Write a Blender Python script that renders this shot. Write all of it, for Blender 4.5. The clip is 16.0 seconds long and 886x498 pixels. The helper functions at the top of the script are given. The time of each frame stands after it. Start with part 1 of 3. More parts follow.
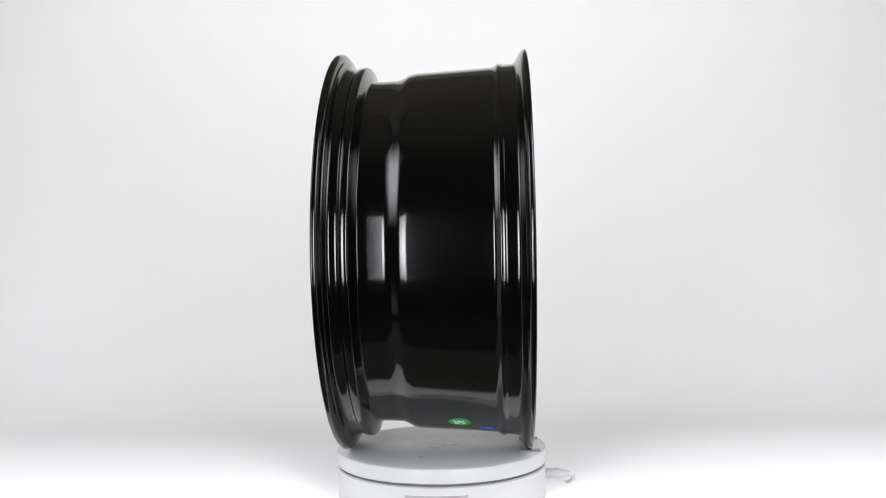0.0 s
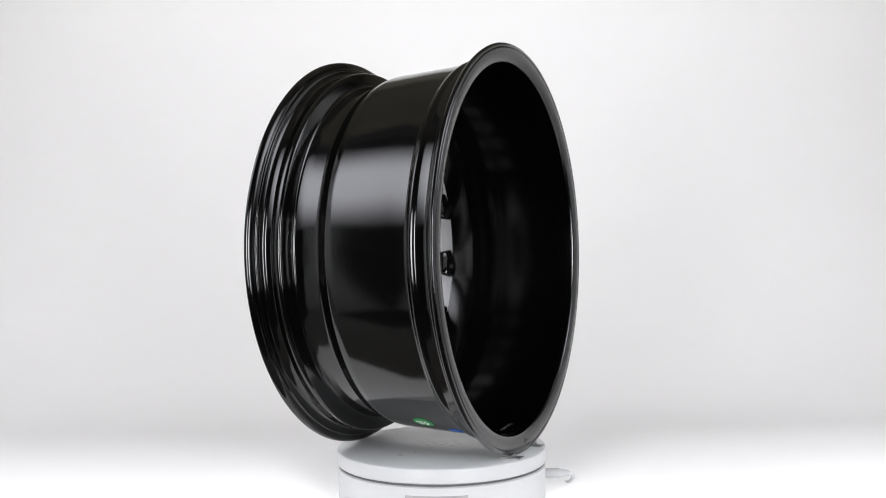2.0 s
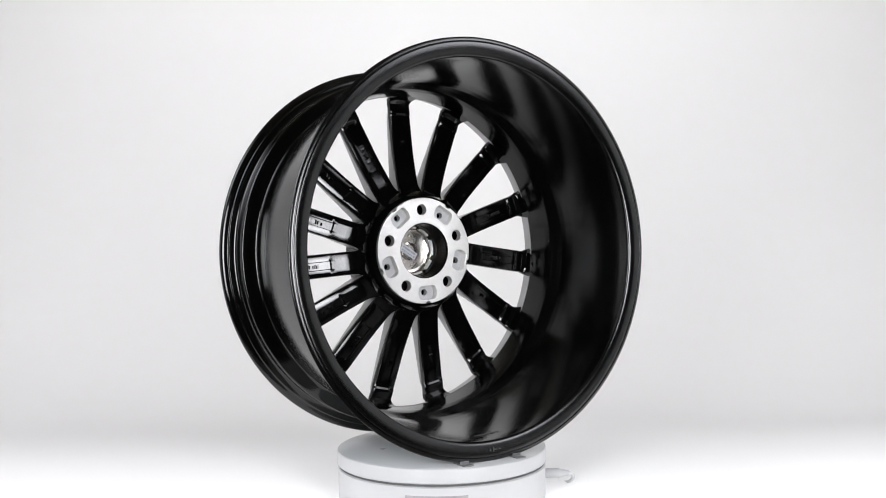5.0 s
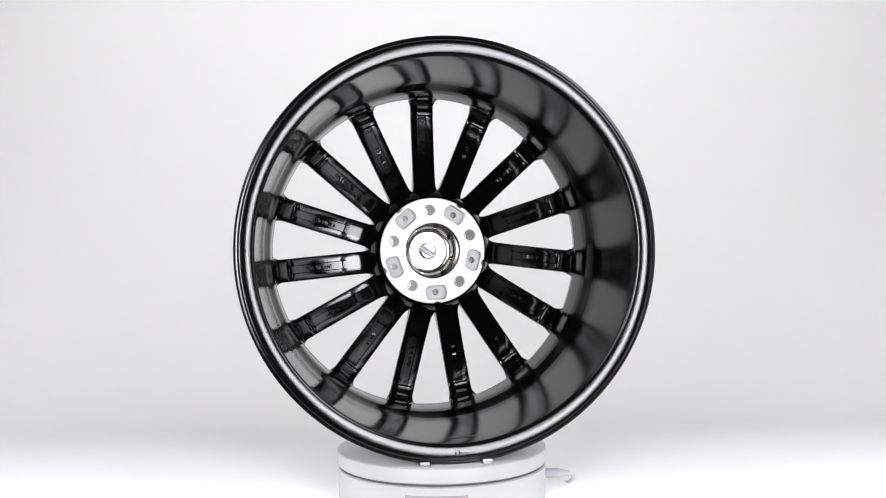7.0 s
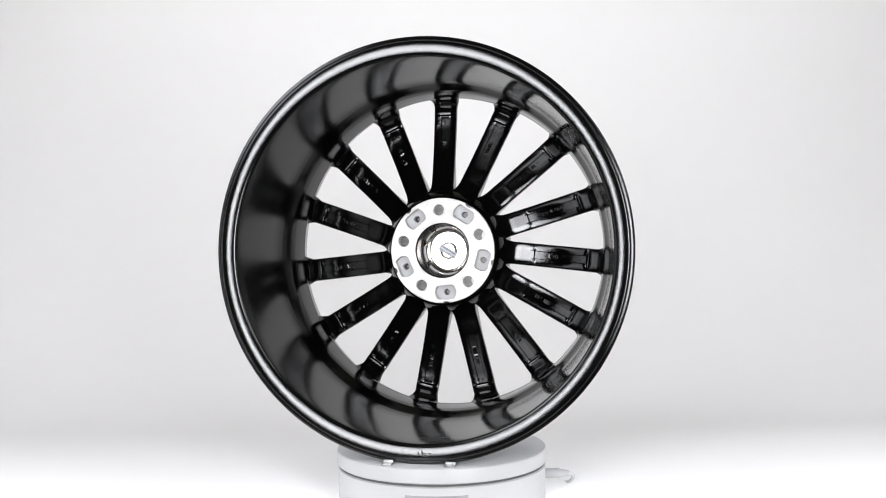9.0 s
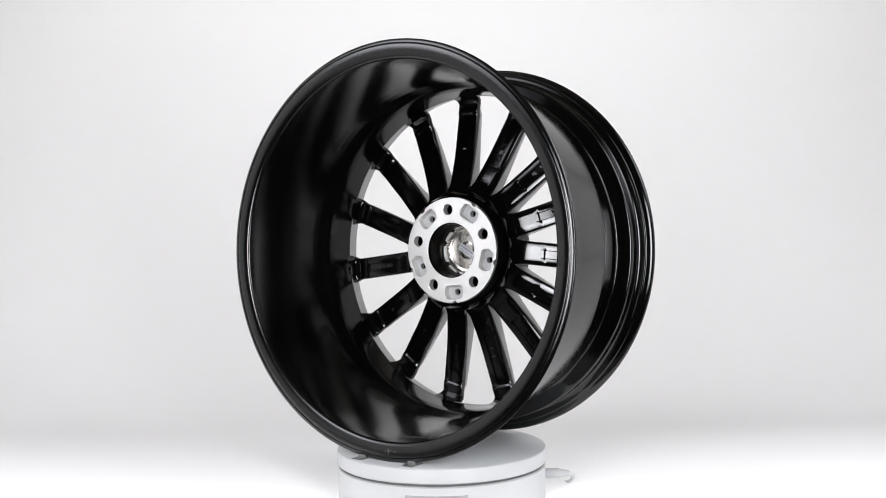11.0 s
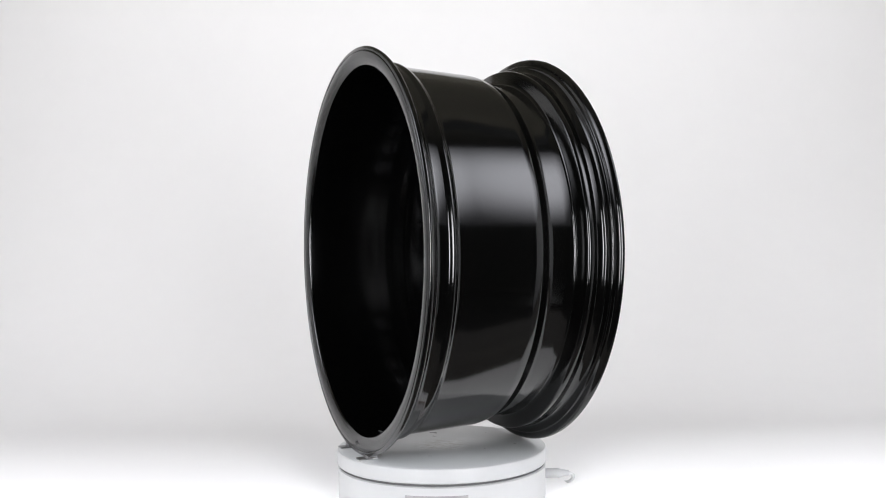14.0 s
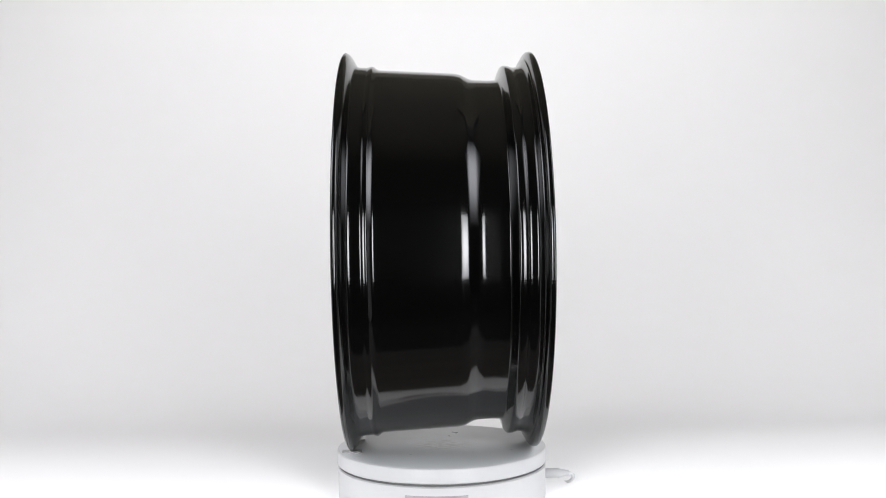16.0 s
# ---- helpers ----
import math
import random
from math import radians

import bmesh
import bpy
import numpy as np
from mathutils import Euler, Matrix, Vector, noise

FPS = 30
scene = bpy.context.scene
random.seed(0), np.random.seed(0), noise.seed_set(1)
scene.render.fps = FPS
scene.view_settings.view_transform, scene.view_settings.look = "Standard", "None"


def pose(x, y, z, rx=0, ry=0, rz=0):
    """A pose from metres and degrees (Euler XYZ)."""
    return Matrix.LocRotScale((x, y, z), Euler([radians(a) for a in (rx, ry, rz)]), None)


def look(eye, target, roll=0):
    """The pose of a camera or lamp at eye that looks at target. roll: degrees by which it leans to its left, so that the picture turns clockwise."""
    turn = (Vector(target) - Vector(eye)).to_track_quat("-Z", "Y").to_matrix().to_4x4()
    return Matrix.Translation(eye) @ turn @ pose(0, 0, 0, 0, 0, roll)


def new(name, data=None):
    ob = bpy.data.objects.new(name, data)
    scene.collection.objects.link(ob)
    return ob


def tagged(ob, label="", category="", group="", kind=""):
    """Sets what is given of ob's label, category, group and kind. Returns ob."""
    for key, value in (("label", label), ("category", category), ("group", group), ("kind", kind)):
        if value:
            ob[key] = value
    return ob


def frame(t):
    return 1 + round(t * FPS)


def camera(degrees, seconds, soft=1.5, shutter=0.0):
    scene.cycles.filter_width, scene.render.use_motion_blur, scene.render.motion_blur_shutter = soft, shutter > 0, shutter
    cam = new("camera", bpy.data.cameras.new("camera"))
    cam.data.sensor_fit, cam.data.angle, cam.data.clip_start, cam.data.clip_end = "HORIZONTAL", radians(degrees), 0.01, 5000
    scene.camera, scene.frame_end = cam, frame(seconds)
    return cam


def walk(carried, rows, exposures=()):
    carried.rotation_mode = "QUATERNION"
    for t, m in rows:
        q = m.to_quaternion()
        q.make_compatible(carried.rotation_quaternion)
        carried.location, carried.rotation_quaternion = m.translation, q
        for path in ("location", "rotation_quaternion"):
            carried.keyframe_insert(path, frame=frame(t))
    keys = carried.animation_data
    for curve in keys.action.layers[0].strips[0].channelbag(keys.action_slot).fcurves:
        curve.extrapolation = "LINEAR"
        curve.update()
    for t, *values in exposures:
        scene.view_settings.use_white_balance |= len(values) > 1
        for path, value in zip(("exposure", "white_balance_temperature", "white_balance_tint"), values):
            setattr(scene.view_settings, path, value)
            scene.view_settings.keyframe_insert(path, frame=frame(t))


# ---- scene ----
# A black alloy wheel turns on a motorised display turntable in a white studio.
cam = camera(52.93, 16.0, soft=1.0)
EYE = (0.0058, -1.1908, 0.2495)
CAM_POSE = look(EYE, (0.0058, 0.0, 0.2495 + 1.1908 * 0.0094), -0.86)
walk(cam, [(0.0, CAM_POSE), (16.0, CAM_POSE)])

TURN_START, TURN_RATE = -3.27, -10.971      # degrees, degrees per second
R_RIM = 0.259                               # radius over the flanges, also the axle's height over the platter
LATERAL = -0.0023

# ---- world and exposure ----
world = bpy.data.worlds.new("studio_dark")
scene.world = world
world.use_nodes = True
world.node_tree.nodes["Background"].inputs[0].default_value = (0.9, 0.95, 1.0, 1)
world.node_tree.nodes["Background"].inputs[1].default_value = 0.0
scene.view_settings.exposure = 0.29

SOFTBOX_GLOW = 16.0
SIDE_GLOW = 4.6
BACKGROUND_GLOW = 3.3


# ---- materials ----
def material(name, color, rough=0.5, metal=0.0, spec=0.5, coat=0.0, mottled=0.0, mottle_scale=8.0, bump=0.0,
             bump_scale=200.0, rough_var=0.0, dark=None, stretch=None):
    """A surface with two scales of tone variation, uneven gloss and fine relief, in object space."""
    m = bpy.data.materials.new(name)
    m.use_nodes = True
    nt = m.node_tree
    b = nt.nodes["Principled BSDF"]
    b.inputs["Roughness"].default_value = rough
    b.inputs["Metallic"].default_value = metal
    b.inputs["Specular IOR Level"].default_value = spec
    b.inputs["Coat Weight"].default_value = coat
    b.inputs["Coat Roughness"].default_value = 0.03
    b.inputs["Base Color"].default_value = (*color, 1)
    tc = nt.nodes.new("ShaderNodeTexCoord")
    src = tc.outputs["Object"]
    if stretch:
        mp = nt.nodes.new("ShaderNodeMapping")
        mp.inputs["Scale"].default_value = stretch
        nt.links.new(src, mp.inputs["Vector"])
        src = mp.outputs["Vector"]

    def noise_node(scale, detail):
        n = nt.nodes.new("ShaderNodeTexNoise")
        n.inputs["Scale"].default_value = scale
        n.inputs["Detail"].default_value = detail
        nt.links.new(src, n.inputs["Vector"])
        return n

    if mottled:
        big, fine = noise_node(mottle_scale, 3), noise_node(mottle_scale * 14, 4)
        add = nt.nodes.new("ShaderNodeMath")
        add.operation = "MULTIPLY_ADD"
        nt.links.new(fine.outputs["Fac"], add.inputs[0])
        add.inputs[1].default_value = 0.5
        nt.links.new(big.outputs["Fac"], add.inputs[2])
        ramp = nt.nodes.new("ShaderNodeValToRGB")
        d = dark or tuple(c * (1 - mottled) for c in color)
        ramp.color_ramp.elements[0].position, ramp.color_ramp.elements[0].color = 0.5, (*d, 1)
        ramp.color_ramp.elements[1].position, ramp.color_ramp.elements[1].color = 1.0, (*color, 1)
        nt.links.new(add.outputs[0], ramp.inputs["Fac"])
        nt.links.new(ramp.outputs["Color"], b.inputs["Base Color"])
    if rough_var:
        n = noise_node(mottle_scale * 2.3, 5)
        mr = nt.nodes.new("ShaderNodeMapRange")
        mr.inputs["To Min"].default_value = max(0.0, rough - rough_var)
        mr.inputs["To Max"].default_value = rough + rough_var
        nt.links.new(n.outputs["Fac"], mr.inputs["Value"])
        nt.links.new(mr.outputs["Result"], b.inputs["Roughness"])
    if bump:
        n = noise_node(bump_scale, 3)
        bp = nt.nodes.new("ShaderNodeBump")
        bp.inputs["Strength"].default_value = bump
        bp.inputs["Distance"].default_value = 0.001
        nt.links.new(n.outputs["Fac"], bp.inputs["Height"])
        nt.links.new(bp.outputs["Normal"], b.inputs["Normal"])
    return m


def glow(name, color, strength, half=None):
    """A surface that gives off light; half: half sizes of a diffuser whose lamp makes it brightest in the middle."""
    m = bpy.data.materials.new(name)
    m.use_nodes = True
    nt = m.node_tree
    nt.nodes.clear()
    e, o = nt.nodes.new("ShaderNodeEmission"), nt.nodes.new("ShaderNodeOutputMaterial")
    e.inputs[0].default_value, e.inputs[1].default_value = (*color, 1), strength
    nt.links.new(e.outputs[0], o.inputs[0])
    if half:
        tc, mp, ln, mr = (nt.nodes.new(k) for k in ("ShaderNodeTexCoord", "ShaderNodeMapping", "ShaderNodeVectorMath", "ShaderNodeMapRange"))
        mp.inputs["Scale"].default_value = (1 / half[0], 1 / half[1], 0)
        ln.operation = "LENGTH"
        mr.interpolation_type = "SMOOTHSTEP"
        mr.inputs["From Min"].default_value, mr.inputs["From Max"].default_value = 0.2, 1.15
        mr.inputs["To Min"].default_value, mr.inputs["To Max"].default_value = strength * 1.25, strength * half[2]
        nt.links.new(tc.outputs["Object"], mp.inputs["Vector"])
        nt.links.new(mp.outputs["Vector"], ln.inputs[0])
        nt.links.new(ln.outputs["Value"], mr.inputs["Value"])
        nt.links.new(mr.outputs["Result"], e.inputs[1])
    return m


def turned_metal(name, color, rough, ring_scale, strength, metal=1.0):
    """Lathe-turned metal: fine rings about the local x axis."""
    m = material(name, color, rough, metal, rough_var=0.05, mottled=0.14, mottle_scale=18)
    nt = m.node_tree
    b = nt.nodes["Principled BSDF"]
    tg = nt.nodes.new("ShaderNodeTangent")
    tg.direction_type, tg.axis = "RADIAL", "X"
    b.inputs["Anisotropic"].default_value = 0.65
    nt.links.new(tg.outputs["Tangent"], b.inputs["Tangent"])
    tc = nt.nodes.new("ShaderNodeTexCoord")
    mp = nt.nodes.new("ShaderNodeMapping")
    mp.inputs["Rotation"].default_value = (0, 0, 0)
    nt.links.new(tc.outputs["Object"], mp.inputs["Vector"])
    w = nt.nodes.new("ShaderNodeTexWave")
    w.wave_type, w.rings_direction = "RINGS", "X"
    w.inputs["Scale"].default_value = ring_scale
    w.inputs["Distortion"].default_value = 0.6
    nt.links.new(mp.outputs["Vector"], w.inputs["Vector"])
    bp = nt.nodes.new("ShaderNodeBump")
    bp.inputs["Strength"].default_value, bp.inputs["Distance"].default_value = strength, 0.0004
    nt.links.new(w.outputs["Fac"], bp.inputs["Height"])
    nt.links.new(bp.outputs["Normal"], b.inputs["Normal"])
    return m


M_BLACK = material("gloss_black_lacquer", (0.0015, 0.0015, 0.0014), 0.105, spec=0.5, mottled=0.25, mottle_scale=9,
                   rough_var=0.03, bump=0.03, bump_scale=520)
M_INSIDE = material("semi_gloss_black_inside", (0.0012, 0.0012, 0.0012), 0.155, spec=0.31, mottled=0.25, mottle_scale=12,
                    rough_var=0.04, bump=0.04, bump_scale=420)
M_LIP = material("satin_black_lip", (0.002, 0.002, 0.002), 0.125, spec=0.6, mottled=0.2, mottle_scale=14, rough_var=0.03,
                 bump=0.10, bump_scale=1300)
M_SPOKE = material("black_cast_lacquer", (0.0015, 0.0015, 0.0014), 0.10, spec=0.5, mottled=0.25, mottle_scale=14,
                   rough_var=0.03, bump=0.03, bump_scale=300)
M_HUB = turned_metal("machined_aluminium", (0.70, 0.69, 0.665), 0.31, 260, 0.35, 0.62)
M_CAST = material("cast_aluminium_pocket", (0.46, 0.46, 0.465), 0.6, 0.3, mottled=0.12, mottle_scale=40, bump=0.25, bump_scale=900)
M_BORE = turned_metal("bored_dark_metal", (0.018, 0.016, 0.014), 0.24, 160, 0.1)
M_SILVER = material("silver_grey_face_paint", (0.33, 0.33, 0.33), 0.342, 0.55, mottled=0.12, mottle_scale=30, rough_var=0.06, bump=0.05, bump_scale=700)
M_CHROME = material("chromed_cap_back", (0.88, 0.86, 0.83), 0.22, 1.0, mottled=0.6, mottle_scale=24, rough_var=0.1, bump=0.5, bump_scale=45,
                    dark=(0.34, 0.29, 0.24))
M_TAB = material("pale_clip_metal", (0.66, 0.655, 0.64), 0.35, 0.2, mottled=0.15, mottle_scale=60)
M_GREEN = material("green_sticker_paper", (0.012, 0.24, 0.055), 0.45, mottled=0.15, mottle_scale=60)
M_BLUE = material("blue_sticker_paper", (0.02, 0.1, 0.42), 0.45, mottled=0.15, mottle_scale=60)
M_PRINT = material("pale_print", (0.62, 0.72, 0.62), 0.5, mottled=0.1, mottle_scale=90)
M_STAMP = material("grey_stamped_mark", (0.055, 0.055, 0.055), 0.55, spec=0.2, mottled=0.2, mottle_scale=90)
M_LABEL = material("pale_blue_grey_label", (0.55, 0.56, 0.60), 0.5, mottled=0.1, mottle_scale=90)
M_INK = material("dark_label_print", (0.25, 0.25, 0.28), 0.5, mottled=0.1, mottle_scale=90)
# this grey stands for light falling off on the table's front
M_TABLE = material("dim_grey_tabletop", (0.16, 0.145, 0.125), 0.55, mottled=0.4, mottle_scale=6, bump=0.1, bump_scale=90, stretch=(1, 9, 1))
M_WHITE_PLASTIC = material("white_turntable_plastic", (0.48, 0.482, 0.48), 0.35, mottled=0.03, mottle_scale=20, rough_var=0.06,
                           bump=0.03, bump_scale=500)
M_SEAM = material("dark_gap_shade", (0.09, 0.09, 0.09), 0.6, mottled=0.2, mottle_scale=80)
M_STEEL = material("bright_steel_plate", (0.33, 0.33, 0.33), 0.34, 1.0, mottled=0.15, mottle_scale=120, rough_var=0.08)
M_PLUG = material("grey_plug_plastic", (0.42, 0.42, 0.42), 0.5, mottled=0.1, mottle_scale=60)
M_PANEL = material("smoked_display_window", (0.36, 0.35, 0.35), 0.25, mottled=0.06, mottle_scale=60)
M_DIGIT = glow("red_led_segment", (1.0, 0.35, 0.2), 0.4)
M_SWEEP = material("white_backdrop_paper", (0.84, 0.828, 0.815), 0.75, mottled=0.02, mottle_scale=1.4, bump=0.03, bump_scale=140)
M_FLAT = material("grey_white_flat_paint", (0.80, 0.80, 0.795), 0.7, mottled=0.04, mottle_scale=2.0, bump=0.04, bump_scale=90)
# black stands for the unlit, unseen part of the room
M_WALL = material("black_unseen_room", (0.010, 0.010, 0.010), 0.85, mottled=0.2, mottle_scale=2.0, bump=0.06, bump_scale=60)
M_CEIL = material("warm_grey_ceiling_paint", (0.16, 0.15, 0.12), 0.85, mottled=0.08, mottle_scale=2.0, bump=0.05, bump_scale=60)
M_FRAME = material("black_softbox_cloth", (0.015, 0.015, 0.016), 0.7, mottled=0.2, mottle_scale=30, bump=0.1, bump_scale=300)
M_SOFT = glow("softbox_diffuser", (0.95, 0.96, 1.0), SOFTBOX_GLOW, (0.27, 0.545, 0.42))
M_SIDE = glow("side_diffuser", (0.92, 0.93, 1.0), SIDE_GLOW, (0.68, 0.75, 0.06))
# fill glow of the added strip lamps, tuned to whiten the backdrop
M_BACKDROP_FILL = glow("backdrop_fill_diffuser", (1.0, 0.99, 0.97), BACKGROUND_GLOW)


def platter_material():
    m = material("platter_top_white", (0.5, 0.51, 0.51), 0.3, mottled=0.015, mottle_scale=12, rough_var=0.08)
    nt = m.node_tree
    b = nt.nodes["Principled BSDF"]
    tc = nt.nodes.new("ShaderNodeTexCoord")
    mp = nt.nodes.new("ShaderNodeMapping")
    mp.inputs["Location"].default_value = (0.0, 0.0, 0)
    mp.inputs["Scale"].default_value = (1, 3.5, 1)
    nt.links.new(tc.outputs["Object"], mp.inputs["Vector"])
    n = nt.nodes.new("ShaderNodeTexNoise")
    n.inputs["Scale"].default_value, n.inputs["Detail"].default_value = 75, 6
    nt.links.new(mp.outputs["Vector"], n.inputs["Vector"])
    ln = nt.nodes.new("ShaderNodeVectorMath")
    ln.operation = "LENGTH"
    nt.links.new(tc.outputs["Object"], ln.inputs[0])
    near = nt.nodes.new("ShaderNodeMapRange")
    near.inputs["From Min"].default_value, near.inputs["From Max"].default_value = 0.046, 0.008
    nt.links.new(ln.outputs["Value"], near.inputs["Value"])
    sharp = nt.nodes.new("ShaderNodeMapRange")
    sharp.inputs["From Min"].default_value, sharp.inputs["From Max"].default_value = 0.44, 0.62
    nt.links.new(n.outputs["Fac"], sharp.inputs["Value"])
    mul = nt.nodes.new("ShaderNodeMath")
    mul.operation = "MULTIPLY"
    nt.links.new(near.outputs["Result"], mul.inputs[0])
    nt.links.new(sharp.outputs["Result"], mul.inputs[1])
    mix = nt.nodes.new("ShaderNodeMix")
    mix.data_type = "RGBA"
    old = b.inputs["Base Color"].links[0].from_socket
    nt.links.new(mul.outputs[0], mix.inputs["Factor"])
    nt.links.new(old, mix.inputs[6])
    mix.inputs[7].default_value = (0.24, 0.215, 0.18, 1)
    nt.links.new(mix.outputs[2], b.inputs["Base Color"])
    return m


M_PLATTER = platter_material()


# ---- mesh helpers ----
def part(name, bm, mat, parent=None, label="", smooth=None):
    """Links a bmesh as one mesh object under a thing or part."""
    me = bpy.data.meshes.new(name)
    bmesh.ops.recalc_face_normals(bm, faces=bm.faces)
    if smooth is not None:
        lim = radians(smooth)
        for f in bm.faces:
            f.smooth = True
        for e in bm.edges:
            if len(e.link_faces) == 2 and e.calc_face_angle(0) > lim:
                e.smooth = False
    bm.to_mesh(me)
    bm.free()
    for one in (mat if isinstance(mat, (list, tuple)) else (mat,)):
        me.materials.append(one)
    ob = new(name, me)
    if parent:
        ob.parent = parent
    if label:
        tagged(ob, label)
    return ob


def empty(name, m=None):
    ob = new(name)
    ob.empty_display_size = 0.05
    if m is not None:
        ob.matrix_basis = m
    return ob


def box(bm, x0, x1, y0, y1, z0, z1, bevel=0.0, m=None):
    r = bmesh.ops.create_cube(bm, size=1)
    vs = r["verts"]
    for v in vs:
        v.co = Vector((x0 + (v.co.x + 0.5) * (x1 - x0), y0 + (v.co.y + 0.5) * (y1 - y0), z0 + (v.co.z + 0.5) * (z1 - z0)))
    if bevel:
        es = list({e for v in vs for e in v.link_edges})
        r = bmesh.ops.bevel(bm, geom=es, offset=bevel, segments=2, affect="EDGES", profile=0.5)
        vs = list({v for f in r["faces"] for v in f.verts} | {v for v in vs if v.is_valid})
    if m is not None:
        bmesh.ops.transform(bm, matrix=m, verts=vs)
    return vs


def round_profile(points, radius=0.002, steps=3):
    """Rounds the inner corners of an open polyline of (a, r) points."""
    pts = [Vector(p) for p in points]
    out = [pts[0]]
    for p, c, n in zip(pts, pts[1:], pts[2:]):
        d0, d1 = p - c, n - c
        k = min(radius, d0.length * 0.45, d1.length * 0.45)
        s, e = c + d0.normalized() * k, c + d1.normalized() * k
        for i in range(steps + 1):
            t = i / steps
            out.append(s * (1 - t) ** 2 + c * 2 * t * (1 - t) + e * t * t)
    out.append(pts[-1])
    return out


def lathe(bm, profile, segments=160, closed=False, y0=0.0, z0=0.0):
    """Turns a profile of (a, r) about the x axis."""
    rings = []
    for a, r in profile:
        rings.append([bm.verts.new((a, y0 + r * math.cos(2 * math.pi * k / segments), z0 + r * math.sin(2 * math.pi * k / segments)))
                      for k in range(segments)])
    pairs = list(zip(rings, rings[1:]))
    if closed:
        pairs.append((rings[-1], rings[0]))
    for p, q in pairs:
        for k in range(segments):
            j = (k + 1) % segments
            bm.faces.new((p[k], p[j], q[j], q[k]))
    return rings


def lathe_z(bm, profile, segments=128, cap=True):
    """Turns a profile of (r, z) about the z axis, closed by end caps."""
    rings = [[bm.verts.new((r * math.cos(2 * math.pi * k / segments), r * math.sin(2 * math.pi * k / segments), z))
              for k in range(segments)] for r, z in profile]
    for p, q in zip(rings, rings[1:]):
        for k in range(segments):
            j = (k + 1) % segments
            bm.faces.new((p[k], p[j], q[j], q[k]))
    if cap:
        bm.faces.new(rings[0])
        bm.faces.new(rings[-1])


def plate_with_holes(outlines, a_mid, half, bevel=0.0):
    """A plate normal to x, from closed outlines in (y, z); the inner ones are holes. Returns a bmesh."""
    cu = bpy.data.curves.new("outline", "CURVE")
    cu.dimensions, cu.fill_mode = "2D", "BOTH"
    cu.extrude, cu.bevel_depth, cu.bevel_resolution = half - bevel, bevel, 1
    for line in outlines:
        sp = cu.splines.new("POLY")
        sp.points.add(len(line) - 1)
        for pnt, (u, v) in zip(sp.points, line):
            pnt.co = (u, v, 0, 1)
        sp.use_cyclic_u = True
    ob = bpy.data.objects.new("outline", cu)
    scene.collection.objects.link(ob)
    bpy.context.view_layer.update()
    me = bpy.data.meshes.new_from_object(ob.evaluated_get(bpy.context.evaluated_depsgraph_get()))
    bm = bmesh.new()
    bm.from_mesh(me)
    bpy.data.objects.remove(ob)
    bpy.data.curves.remove(cu)
    bpy.data.meshes.remove(me)
    bmesh.ops.remove_doubles(bm, verts=bm.verts, dist=1e-6)
    # the curve's (x, y, z) becomes (z + a_mid, x, y)
    for v in bm.verts:
        v.co = Vector((v.co.z + a_mid, v.co.x, v.co.y))
    return bm


def ring_line(r, n=48, u0=0.0, v0=0.0):
    return [(u0 + r * math.cos(2 * math.pi * k / n), v0 + r * math.sin(2 * math.pi * k / n)) for k in range(n)]


def rounded_poly(corners, radius, steps=4):
    out = []
    n = len(corners)
    for i in range(n):
        p, c, q = Vector(corners[i - 1]), Vector(corners[i]), Vector(corners[(i + 1) % n])
        d0, d1 = p - c, q - c
        k = min(radius, d0.length * 0.45, d1.length * 0.45)
        s, e = c + d0.normalized() * k, c + d1.normalized() * k
        for j in range(steps + 1):
            t = j / steps
            w = s * (1 - t) ** 2 + c * 2 * t * (1 - t) + e * t * t
            out.append((w.x, w.y))
    return out


def spun(line, ang):
    c, s = math.cos(ang), math.sin(ang)
    return [(c * u - s * v, s * u + c * v) for u, v in line]


# ---- the studio ----
TABLE_Z = -0.068
X_SIDE, Y_BACK, Y_FRONT, Z_CEIL, Z_FLOOR = 2.4, 1.9, -3.8, 2.3, -0.95


